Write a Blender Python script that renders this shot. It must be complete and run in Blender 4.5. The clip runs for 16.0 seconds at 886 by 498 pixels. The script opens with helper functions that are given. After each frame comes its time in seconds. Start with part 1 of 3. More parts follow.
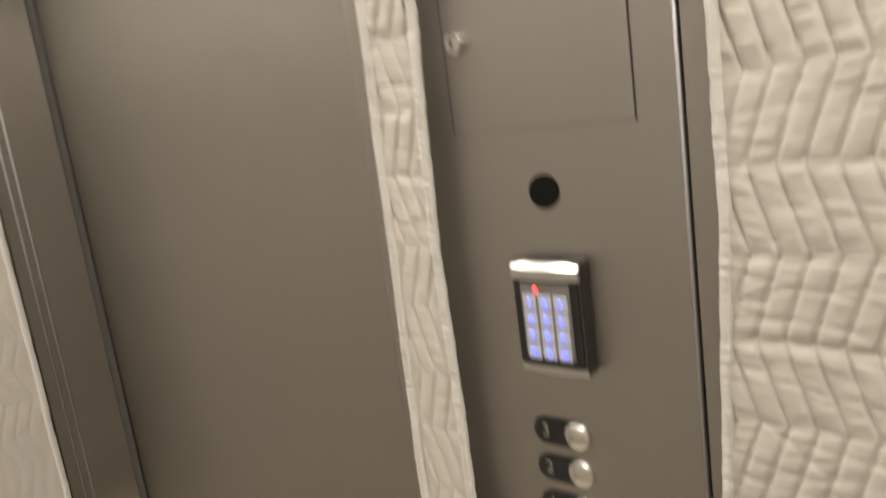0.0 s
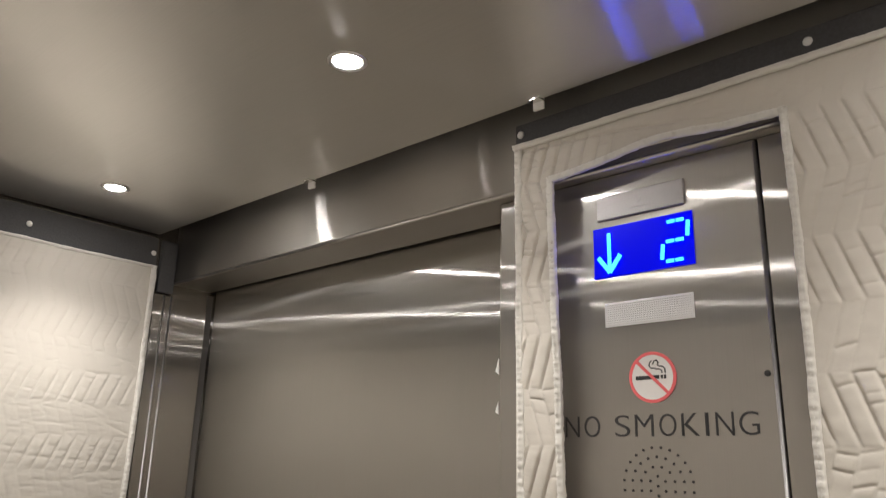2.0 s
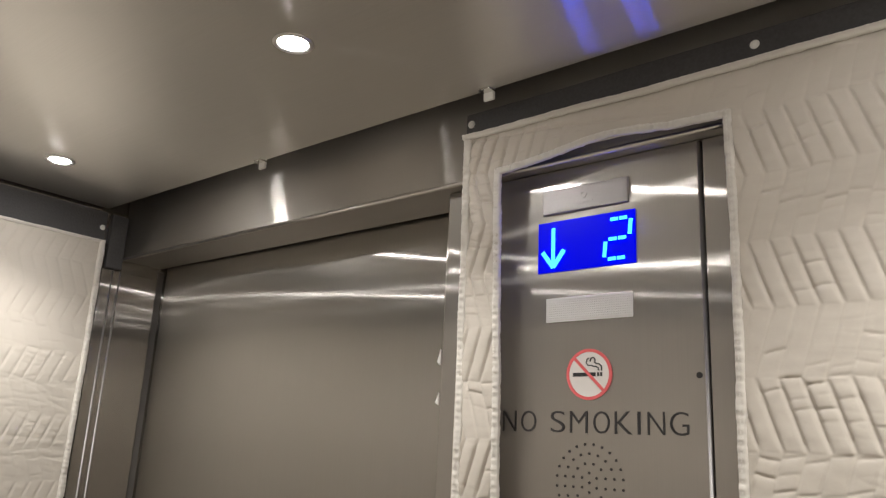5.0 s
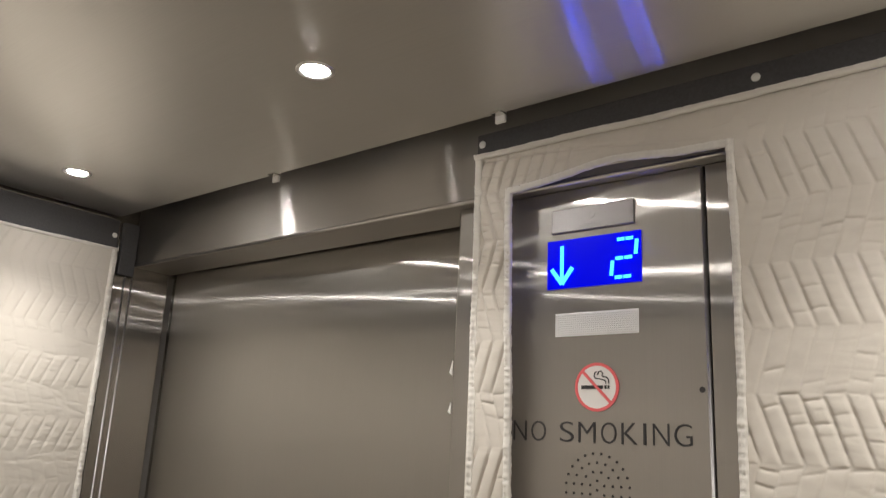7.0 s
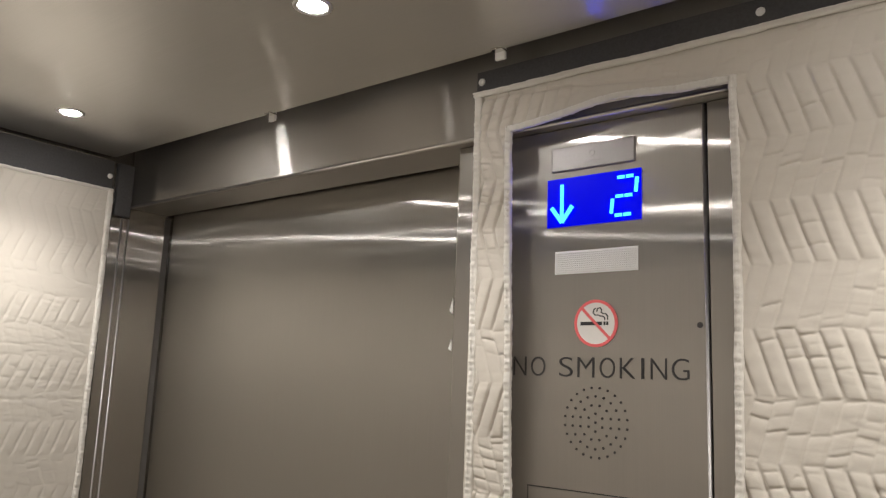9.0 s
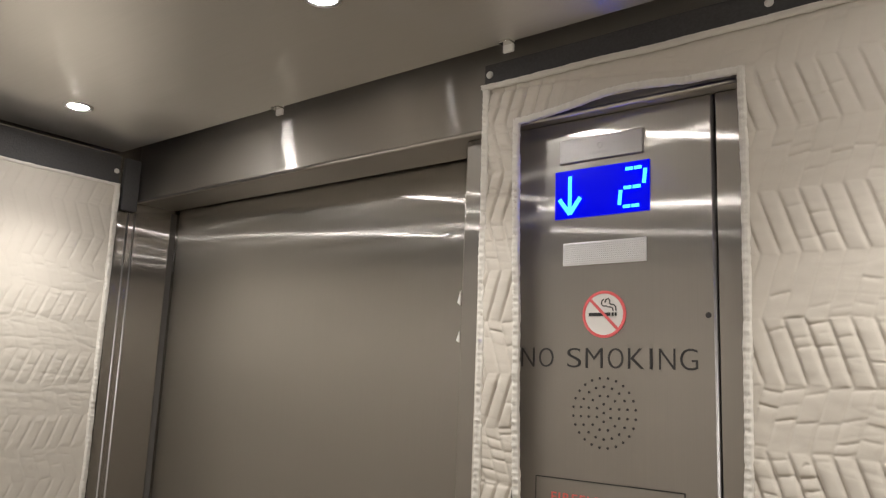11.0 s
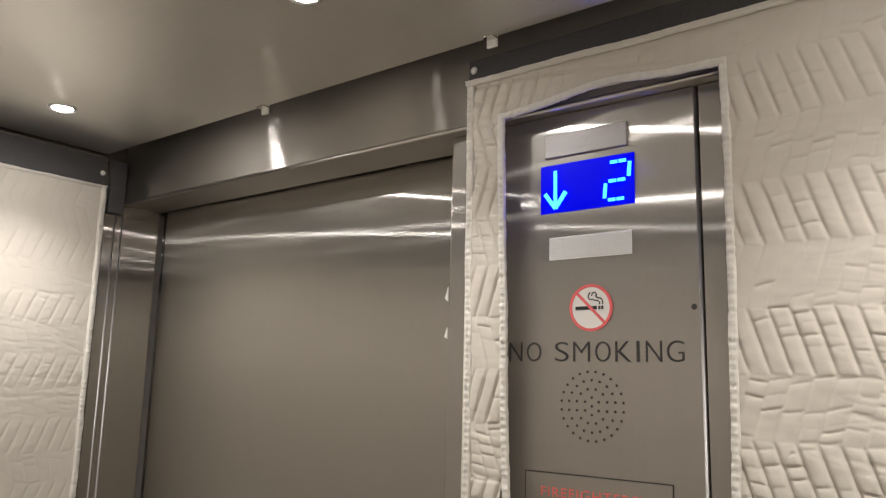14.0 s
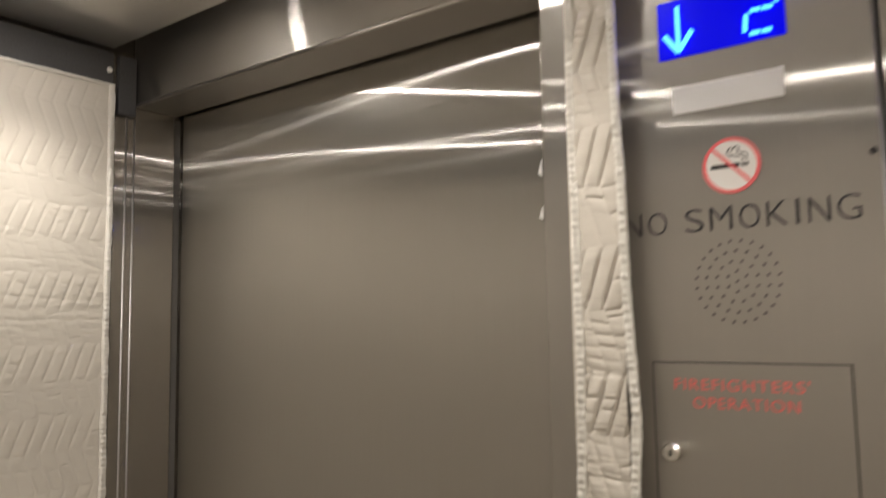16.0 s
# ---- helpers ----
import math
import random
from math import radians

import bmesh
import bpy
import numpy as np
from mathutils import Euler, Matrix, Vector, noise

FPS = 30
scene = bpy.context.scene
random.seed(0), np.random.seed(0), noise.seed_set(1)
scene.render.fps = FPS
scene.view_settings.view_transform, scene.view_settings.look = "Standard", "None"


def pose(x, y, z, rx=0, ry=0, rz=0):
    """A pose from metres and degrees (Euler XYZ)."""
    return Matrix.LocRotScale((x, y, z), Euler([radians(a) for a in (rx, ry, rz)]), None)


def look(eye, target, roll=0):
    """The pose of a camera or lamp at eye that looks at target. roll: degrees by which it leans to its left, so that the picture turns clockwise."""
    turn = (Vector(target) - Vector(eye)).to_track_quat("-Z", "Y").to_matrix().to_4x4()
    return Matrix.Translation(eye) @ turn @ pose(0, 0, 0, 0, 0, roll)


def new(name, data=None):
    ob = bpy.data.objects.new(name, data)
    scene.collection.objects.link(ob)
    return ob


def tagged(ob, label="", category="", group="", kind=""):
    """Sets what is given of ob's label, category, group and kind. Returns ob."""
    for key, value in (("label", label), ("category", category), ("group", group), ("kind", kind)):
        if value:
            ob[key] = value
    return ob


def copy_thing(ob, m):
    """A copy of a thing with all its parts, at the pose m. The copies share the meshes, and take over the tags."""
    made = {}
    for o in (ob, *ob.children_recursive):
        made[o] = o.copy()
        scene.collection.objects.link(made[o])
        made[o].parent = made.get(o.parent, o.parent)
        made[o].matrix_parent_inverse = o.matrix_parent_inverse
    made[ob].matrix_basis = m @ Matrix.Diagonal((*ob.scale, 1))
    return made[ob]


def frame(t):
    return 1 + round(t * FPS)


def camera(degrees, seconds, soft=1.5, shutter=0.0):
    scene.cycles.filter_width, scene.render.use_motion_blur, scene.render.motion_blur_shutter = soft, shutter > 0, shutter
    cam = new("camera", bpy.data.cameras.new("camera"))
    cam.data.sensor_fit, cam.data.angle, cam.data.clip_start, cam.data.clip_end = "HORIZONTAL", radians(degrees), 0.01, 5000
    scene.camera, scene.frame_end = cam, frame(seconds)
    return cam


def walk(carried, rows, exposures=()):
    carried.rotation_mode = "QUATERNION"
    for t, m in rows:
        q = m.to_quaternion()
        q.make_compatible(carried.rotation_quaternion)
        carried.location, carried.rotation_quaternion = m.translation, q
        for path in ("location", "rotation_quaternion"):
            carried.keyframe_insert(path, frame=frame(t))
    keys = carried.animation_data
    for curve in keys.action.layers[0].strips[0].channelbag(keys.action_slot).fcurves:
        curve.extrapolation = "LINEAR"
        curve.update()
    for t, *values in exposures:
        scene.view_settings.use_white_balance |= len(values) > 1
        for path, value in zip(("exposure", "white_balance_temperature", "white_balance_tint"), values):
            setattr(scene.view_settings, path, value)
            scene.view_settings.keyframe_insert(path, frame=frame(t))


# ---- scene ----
cam = camera(60.0, 16.0, soft=1.3, shutter=0.45)
PATH = [
    (0, (0.4, -0.623, 1.514), (-0.876, 0.865, 1.116), -7.8),
    (0.3, (0.414, -0.734, 1.567), (-0.865, 0.801, 1.465), -4.3),
    (0.5, (0.418, -0.806, 1.615), (-0.839, 0.749, 1.659), -2.6),
    (0.7, (0.416, -0.827, 1.641), (-0.838, 0.721, 1.818), -0.6),
    (1, (0.414, -0.832, 1.657), (-0.839, 0.685, 2.012), 0.1),
    (1.5, (0.439, -0.843, 1.729), (-0.849, 0.608, 2.215), 0.2),
    (2, (0.431, -0.857, 1.749), (-0.857, 0.566, 2.31), 1.5),
    (2.5, (0.43, -0.846, 1.75), (-0.855, 0.571, 2.334), 3.5),
    (3, (0.447, -0.821, 1.75), (-0.84, 0.589, 2.348), 4.0),
    (3.5, (0.442, -0.82, 1.759), (-0.823, 0.617, 2.337), 3.3),
    (5.8, (0.481, -0.852, 1.782), (-0.733, 0.659, 2.274), 3.4),
    (6, (0.487, -0.867, 1.801), (-0.713, 0.642, 2.334), 3.9),
    (6.5, (0.474, -0.89, 1.789), (-0.734, 0.605, 2.343), 3.1),
    (7, (0.463, -0.89, 1.787), (-0.762, 0.613, 2.279), 2.8),
    (7.5, (0.464, -0.892, 1.787), (-0.768, 0.62, 2.23), 2.8),
    (8, (0.465, -0.893, 1.786), (-0.763, 0.631, 2.199), 2.6),
    (8.5, (0.462, -0.889, 1.783), (-0.766, 0.643, 2.166), 2.6),
    (9, (0.457, -0.899, 1.785), (-0.768, 0.645, 2.124), 2.3),
    (11.5, (0.451, -0.906, 1.772), (-0.778, 0.635, 2.11), 2.3),
    (12, (0.453, -0.903, 1.772), (-0.772, 0.639, 2.116), 2.1),
    (12.5, (0.452, -0.901, 1.773), (-0.771, 0.644, 2.116), 1.9),
    (13, (0.452, -0.905, 1.769), (-0.763, 0.646, 2.113), 1.7),
    (13.5, (0.461, -0.905, 1.764), (-0.753, 0.647, 2.105), 1.7),
    (14, (0.457, -0.899, 1.768), (-0.756, 0.654, 2.107), 1.4),
    (14.5, (0.457, -0.893, 1.768), (-0.752, 0.666, 2.1), 1.3),
    (15, (0.448, -0.89, 1.767), (-0.752, 0.678, 2.084), 0.9),
    (15.5, (0.381, -0.874, 1.753), (-0.819, 0.701, 2.041), 0.3),
    (15.8, (0.302, -0.852, 1.733), (-0.899, 0.732, 1.954), -0.5),
    (16, (0.243, -0.838, 1.701), (-0.959, 0.749, 1.895), -0.9),
]
EXPOSURES = [
    (0.0, 0.84, 6350, 10), (0.3, 0.75, 6350, 10), (0.5, 0.60, 6350, 11), (1.0, 0.40, 6200, 11), (2.0, 0.31, 6100, 11),
    (9.0, 0.31, 6150, 11), (13.0, 0.34, 6150, 11), (15.0, 0.37, 6300, 11), (16.0, 0.36, 6450, 11),
]
walk(cam, [(t, look(eye, target, roll)) for t, eye, target, roll in PATH], EXPOSURES)

# ---- world and light ----
world = bpy.data.worlds.new("world")
world.use_nodes = True
scene.world = world
world.node_tree.nodes["Background"].inputs[0].default_value = (0.02, 0.02, 0.022, 1)
world.node_tree.nodes["Background"].inputs[1].default_value = 0.3
LAMP_POWER = 250.0   # glow of each downlight's lens
BEAM_POWER = 11.5     # watts of its downward beam

# plan: x along the front wall, y into it, z up
XL, XR = -1.14, 0.64          # side walls
YB = -1.30                    # rear wall
ZC, ZT = 2.24, 2.42           # hung ceiling panel, roof of the car
DOOR_Y = 0.085
HEAD_Y, HEAD_Z = -0.022, 2.137   # front face and underside of the header
JAMB_X = -0.231               # door side of the operating panel


# ---- materials ----
def mat(name):
    m = bpy.data.materials.new(name)
    m.use_nodes = True
    nt = m.node_tree
    return m, nt, nt.nodes["Principled BSDF"]


def node(nt, kind, **kw):
    n = nt.nodes.new(kind)
    for k, v in kw.items():
        n.inputs[k].default_value = v
    return n


def steel(name, color, rough, streak, along_u=False, broad=0.45, share=0.6):
    """Brushed stainless steel. The grain runs up the v of the UVs, or along u: one lobe smeared across the grain, one broad."""
    m, nt, b = mat(name)
    nt.nodes.remove(b)
    out = nt.nodes["Material Output"]
    tan = nt.nodes.new("ShaderNodeTangent")
    tan.direction_type, tan.uv_map = "UV_MAP", "UVMap"
    uv = nt.nodes.new("ShaderNodeUVMap")
    uv.uv_map = "UVMap"
    mp = nt.nodes.new("ShaderNodeMapping")
    mp.inputs["Scale"].default_value = (5, 700, 1) if along_u else (700, 5, 1)
    nt.links.new(uv.outputs[0], mp.inputs[0])
    fine = node(nt, "ShaderNodeTexNoise", Scale=1.0, Detail=3.0)
    nt.links.new(mp.outputs[0], fine.inputs["Vector"])
    big = node(nt, "ShaderNodeTexNoise", Scale=4.0, Detail=5.0)
    nt.links.new(uv.outputs[0], big.inputs["Vector"])
    tint = nt.nodes.new("ShaderNodeMixRGB")
    tint.inputs[1].default_value = (*[c * 0.90 for c in color], 1)
    tint.inputs[2].default_value = (*[min(1, c * 1.08) for c in color], 1)
    blend = nt.nodes.new("ShaderNodeMath")
    blend.operation = "ADD"
    half = nt.nodes.new("ShaderNodeMath")
    half.operation = "MULTIPLY"
    half.inputs[1].default_value = 0.6
    nt.links.new(fine.outputs[0], half.inputs[0])
    nt.links.new(half.outputs[0], blend.inputs[0])
    low = nt.nodes.new("ShaderNodeMath")
    low.operation = "MULTIPLY"
    low.inputs[1].default_value = 0.4
    nt.links.new(big.outputs[0], low.inputs[0])
    nt.links.new(low.outputs[0], blend.inputs[1])
    nt.links.new(blend.outputs[0], tint.inputs[0])
    lobes = []
    for r, a in ((rough, streak), (broad, 0.25)):
        g = nt.nodes.new("ShaderNodeBsdfAnisotropic")
        var = nt.nodes.new("ShaderNodeMath")
        var.operation = "MULTIPLY_ADD"
        nt.links.new(blend.outputs[0], var.inputs[0])
        var.inputs[1].default_value, var.inputs[2].default_value = r * 0.35, r * 0.82
        nt.links.new(var.outputs[0], g.inputs["Roughness"])
        g.inputs["Anisotropy"].default_value = a if along_u else -a
        nt.links.new(tint.outputs[0], g.inputs["Color"])
        nt.links.new(tan.outputs[0], g.inputs["Tangent"])
        lobes.append(g)
    mix = nt.nodes.new("ShaderNodeMixShader")
    mix.inputs[0].default_value = share
    nt.links.new(lobes[1].outputs[0], mix.inputs[1])
    nt.links.new(lobes[0].outputs[0], mix.inputs[2])
    nt.links.new(mix.outputs[0], out.inputs["Surface"])
    return m


def plain(name, color, rough=0.5, metal=0.0, emit=0.0, noise_scale=0.0, var=0.08, bump=0.0, spec=0.5):
    m, nt, b = mat(name)
    b.inputs["Roughness"].default_value = rough
    b.inputs["Metallic"].default_value = metal
    b.inputs["Specular IOR Level"].default_value = spec
    b.inputs["Base Color"].default_value = (*color, 1)
    if emit:
        b.inputs["Emission Color"].default_value = (*color, 1)
        b.inputs["Emission Strength"].default_value = emit
    if noise_scale:
        tc = nt.nodes.new("ShaderNodeTexCoord")
        n = node(nt, "ShaderNodeTexNoise", Scale=noise_scale, Detail=6.0)
        nt.links.new(tc.outputs["Object"], n.inputs["Vector"])
        mx = nt.nodes.new("ShaderNodeMixRGB")
        mx.inputs[1].default_value = (*[c * (1 - var) for c in color], 1)
        mx.inputs[2].default_value = (*[min(1, c * (1 + var)) for c in color], 1)
        nt.links.new(n.outputs[0], mx.inputs[0])
        nt.links.new(mx.outputs[0], b.inputs["Base Color"])
        if bump:
            bp = nt.nodes.new("ShaderNodeBump")
            bp.inputs["Strength"].default_value = bump
            bp.inputs["Distance"].default_value = 0.002
            nt.links.new(n.outputs[0], bp.inputs["Height"])
            nt.links.new(bp.outputs[0], b.inputs["Normal"])
    return m


def cloth(name, color, weave=1400.0):
    """Woven cotton: soft stains, a fine weave, small creases."""
    m, nt, b = mat(name)
    b.inputs["Roughness"].default_value = 0.92
    b.inputs["Specular IOR Level"].default_value = 0.15
    b.inputs["Sheen Weight"].default_value = 0.15
    tc = nt.nodes.new("ShaderNodeTexCoord")
    stain = node(nt, "ShaderNodeTexNoise", Scale=3.5, Detail=6.0, Roughness=0.6)
    weft = node(nt, "ShaderNodeTexNoise", Scale=weave, Detail=2.0)
    crease = node(nt, "ShaderNodeTexNoise", Scale=60.0, Detail=5.0)
    for n in (stain, weft, crease):
        nt.links.new(tc.outputs["Object"], n.inputs["Vector"])
    mx = nt.nodes.new("ShaderNodeMixRGB")
    mx.inputs[1].default_value = (*[c * 0.90 for c in color], 1)
    mx.inputs[2].default_value = (*[min(1, c * 1.06) for c in color], 1)
    nt.links.new(stain.outputs[0], mx.inputs[0])
    nt.links.new(mx.outputs[0], b.inputs["Base Color"])
    b1 = nt.nodes.new("ShaderNodeBump")
    b1.inputs["Strength"].default_value, b1.inputs["Distance"].default_value = 0.25, 0.0006
    nt.links.new(weft.outputs[0], b1.inputs["Height"])
    b2 = nt.nodes.new("ShaderNodeBump")
    b2.inputs["Strength"].default_value, b2.inputs["Distance"].default_value = 0.16, 0.003
    nt.links.new(crease.outputs[0], b2.inputs["Height"])
    nt.links.new(b1.outputs[0], b2.inputs["Normal"])
    nt.links.new(b2.outputs[0], b.inputs["Normal"])
    return m


STEEL = (0.49, 0.470, 0.442)
M_DOOR = steel("brushed_steel_door", STEEL, 0.17, 0.91, broad=0.38, share=0.74)
M_PANEL = steel("brushed_steel_panel", STEEL, 0.19, 0.90, share=0.62)
M_JAMB = steel("brushed_steel_jamb", STEEL, 0.15, 0.95, broad=0.30, share=0.8)
M_HEAD = steel("brushed_steel_header", STEEL, 0.17, 0.93, along_u=True, share=0.6)
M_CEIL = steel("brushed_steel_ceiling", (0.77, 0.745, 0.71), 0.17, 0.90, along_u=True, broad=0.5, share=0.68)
M_TRIM = steel("polished_steel_trim", (0.66, 0.64, 0.61), 0.16, 0.50, broad=0.30)
M_PLATE = plain("dull_nickel_plate", (0.36, 0.345, 0.345), 0.50, 1.0, noise_scale=300, var=0.05)
M_CHROME = plain("chrome", (0.72, 0.71, 0.68), 0.12, 1.0)
M_SATIN = plain("satin_nickel", (0.62, 0.61, 0.60), 0.32, 1.0, noise_scale=300, var=0.04)
M_CASE = plain("dark_cast_metal", (0.13, 0.125, 0.12), 0.38, 1.0, noise_scale=200, var=0.1)
M_SHAFT = plain("dark_shaft_paint", (0.11, 0.105, 0.10), 0.7, noise_scale=30)
M_BLACK = plain("black_webbing", (0.062, 0.061, 0.064), 0.75, noise_scale=260, var=0.3, bump=0.4)
M_RUBBER = plain("black_plastic", (0.012, 0.012, 0.013), 0.35, noise_scale=80)
M_PORT = plain("black_glass", (0.003, 0.003, 0.003), 0.10, spec=0.25)
M_INK = plain("black_engraving_fill", (0.02, 0.02, 0.022), 0.5)
M_RED = plain("red_enamel", (0.74, 0.13, 0.14), 0.4, noise_scale=200)
M_REDTEXT = plain("red_engraving_fill", (0.55, 0.10, 0.085), 0.5)
M_WHITE = plain("white_enamel", (0.74, 0.72, 0.70), 0.4, noise_scale=120, var=0.03)
M_TAPE = plain("white_tape", (0.78, 0.77, 0.75), 0.5, noise_scale=90, var=0.04)
M_LENS = plain("frosted_prism_lens", (0.86, 0.86, 0.88), 0.25, noise_scale=200, var=0.03)
M_PAD = cloth("quilted_pad_cloth", (0.56, 0.522, 0.470))
M_BIND = cloth("pad_binding_cloth", (0.70, 0.675, 0.63))
M_THREAD = plain("pale_thread", (0.72, 0.70, 0.66), 0.8)
M_FLOOR = plain("speckled_rubber_floor", (0.60, 0.54, 0.45), 0.40, noise_scale=140, var=0.12)
M_SCREEN = plain("blue_display_glass", (0.0, 0.0, 0.30), 0.3, emit=1.6, spec=0.1)
M_SEG = plain("lit_cyan_segment", (0.012, 0.072, 1.0), 0.4, emit=13.0)
M_KEYGLOW = plain("lit_blue_digit", (0.06, 0.08, 1.0), 0.4, emit=3.5)
M_KEY = plain("pale_rubber_key", (0.50, 0.51, 0.58), 0.5, noise_scale=150)
M_LED = plain("red_led", (1.0, 0.05, 0.05), 0.4, emit=2.5)
M_LAMP = plain("downlight_lens", (1.0, 0.93, 0.83), 0.4, emit=LAMP_POWER)


# ---- mesh helpers ----
def uv_box(me):
    """Metre UVs by the face's main direction: v is up on walls, x is u on floors and ceilings."""
    if not me.uv_layers:
        me.uv_layers.new(name="UVMap")
    uvs = me.uv_layers[0].data
    for p in me.polygons:
        n = p.normal
        a = max(range(3), key=lambda k: abs(n[k]))
        u, v = ((1, 2), (0, 2), (0, 1))[a]
        for li in p.loop_indices:
            co = me.vertices[me.loops[li].vertex_index].co
            uvs[li].uv = (co[u], co[v])


def mesh_of(name, bm, material, smooth=False):
    me = bpy.data.meshes.new(name)
    bmesh.ops.recalc_face_normals(bm, faces=bm.faces)
    bm.to_mesh(me)
    bm.free()
    me.materials.append(material)
    uv_box(me)
    if smooth:
        for p in me.polygons:
            p.use_smooth = True
    return me


def part(name, bm, material, parent, label="", smooth=False):
    ob = new(name, mesh_of(name, bm, material, smooth))
    ob.parent = parent
    if label:
        ob["label"] = label
    return ob


def thing(name, label, category, group="", kind=""):
    return tagged(new(name), label, category, group, kind)


def structure(name, bm, material, label, category, smooth=False):
    return tagged(new(name, mesh_of(name, bm, material, smooth)), label, category, kind="structure")


def box(x0, x1, y0, y1, z0, z1, bevel=0.0, bm=None):
    b = bmesh.new()
    bmesh.ops.create_cube(b, size=1.0)
    for v in b.verts:
        v.co = (x0 + (v.co.x + 0.5) * (x1 - x0), y0 + (v.co.y + 0.5) * (y1 - y0), z0 + (v.co.z + 0.5) * (z1 - z0))
    if bevel:
        bmesh.ops.bevel(b, geom=list(b.edges), offset=bevel, segments=2, profile=0.6, affect="EDGES")
    return join(bm, b) if bm else b


def join(a, b):
    me = bpy.data.meshes.new("tmp")
    b.to_mesh(me)
    b.free()
    a.from_mesh(me)
    bpy.data.meshes.remove(me)
    return a


def disc(x, z, r, y0, y1, n=32, bevel=0.0, bm=None):
    """A round plug that stands on the front wall, from y0 (outer) to y1."""
    b = bmesh.new()
    bmesh.ops.create_cone(b, cap_ends=True, segments=n, radius1=r, radius2=r, depth=abs(y1 - y0))
    if bevel:
        bmesh.ops.bevel(b, geom=[e for e in b.edges if len(e.link_faces) == 2 and max(len(f.verts) for f in e.link_faces) > 4], offset=bevel, segments=3, profile=0.5, affect="EDGES")
    bmesh.ops.transform(b, matrix=Matrix.Translation((x, (y0 + y1) / 2, z)) @ Matrix.Rotation(radians(90), 4, "X"), verts=b.verts)
    return join(bm, b) if bm else b


def ring(x, z, r0, r1, y0, y1, n=48):
    bm = bmesh.new()
    loops = []
    for r, y in ((r0, y1), (r0, y0), (r1, y0), (r1, y1)):
        loops.append([bm.verts.new((x + r * math.cos(2 * math.pi * k / n), y, z + r * math.sin(2 * math.pi * k / n))) for k in range(n)])
    for a in range(4):
        for k in range(n):
            p, q = loops[a], loops[(a + 1) % 4]
            bm.faces.new((p[k], p[(k + 1) % n], q[(k + 1) % n], q[k]))
    return bm


def strip(points, width, y0, y1, bm=None):
    """A flat bar along (x, z) points on the front wall, from y0 (outer) to y1."""
    b = bmesh.new()
    rows = []
    for i, p in enumerate(points):
        a, c = Vector(points[max(0, i - 1)]), Vector(points[min(len(points) - 1, i + 1)])
        d = (c - a).normalized()
        nx, nz = -d.y * width / 2, d.x * width / 2
        rows.append([b.verts.new(co) for co in ((p[0] + nx, y0, p[1] + nz), (p[0] - nx, y0, p[1] - nz), (p[0] - nx, y1, p[1] - nz), (p[0] + nx, y1, p[1] + nz))])
    for p, q in zip(rows, rows[1:]):
        for k in range(4):
            b.faces.new((p[k], p[(k + 1) % 4], q[(k + 1) % 4], q[k]))
    b.faces.new(rows[0])
    b.faces.new(rows[-1][::-1])
    return join(bm, b) if bm else b


def lettering(name, text, x, z, height, y, material, parent, spacing=1.0, width=None, thin=0.0):
    """Engraved writing on the front wall: x is the middle, z the middle of the capitals."""
    cu = bpy.data.curves.new("text", "FONT")
    cu.body, cu.align_x, cu.size, cu.extrude, cu.space_character, cu.offset = text, "CENTER", 1.0, 0.01, spacing, thin
    ob = bpy.data.objects.new("text", cu)
    scene.collection.objects.link(ob)
    me = bpy.data.meshes.new_from_object(ob.evaluated_get(bpy.context.evaluated_depsgraph_get()))
    bpy.data.objects.remove(ob)
    xs, ys = [v.co.x for v in me.vertices], [v.co.y for v in me.vertices]
    sy = height / (max(ys) - min(ys))
    sx = width / (max(xs) - min(xs)) if width else sy
    cx, cy = (max(xs) + min(xs)) / 2, (max(ys) + min(ys)) / 2
    for v in me.vertices:
        v.co = (x + (v.co.x - cx) * sx, y - v.co.z * 0.05, z + (v.co.y - cy) * sy)
    me.name = name
    me.materials.clear()
    me.materials.append(material)
    uv_box(me)
    out = new(name, me)
    out.parent = parent
    return out


# ---- shell of the car ----
structure("floor", box(XL - 0.05, XR + 0.05, YB - 0.05, 0.14, -0.04, 0.0), M_FLOOR, "speckled beige rubber lift car floor", "floor")
structure("wall_left", box(XL - 0.04, XL, YB, 0.14, 0.0, ZT), M_JAMB, "brushed stainless steel side wall behind the pad", "wall")
structure("wall_right", box(XR, XR + 0.04, YB, 0.14, 0.0, ZT), M_JAMB, "brushed stainless steel side wall", "wall")
structure("wall_rear", box(XL - 0.04, XR + 0.04, YB - 0.04, YB, 0.0, ZT), M_JAMB, "brushed stainless steel rear wall", "wall")
structure("roof", box(XL - 0.04, XR + 0.04, YB - 0.04, 0.14, ZT, ZT + 0.03), M_SHAFT, "dark painted roof above the hung ceiling", "ceiling")
structure("header", box(XL + 0.001, XR, HEAD_Y, 0.076, HEAD_Z, ZT, 0.002), M_HEAD, "brushed steel header over the car door", "header")
b = bmesh.new()
bmesh.ops.create_cone(b, cap_ends=True, segments=12, radius1=0.0036, radius2=0.0036, depth=XR - XL - 0.004)
bmesh.ops.transform(b, matrix=Matrix.Translation(((XR + XL) / 2, HEAD_Y + 0.0008, HEAD_Z + 0.0012)) @ Matrix.Rotation(radians(90), 4, "Y"), verts=b.verts)
structure("header_lip", b, M_TRIM, "bright rounded steel lip under the header", "trim", smooth=True)
structure("return_right", box(0.1480, XR, 0.0, 0.076, 0.0, 2.1355, 0.0007), M_PANEL, "brushed steel front return beside the operating panel", "wall")
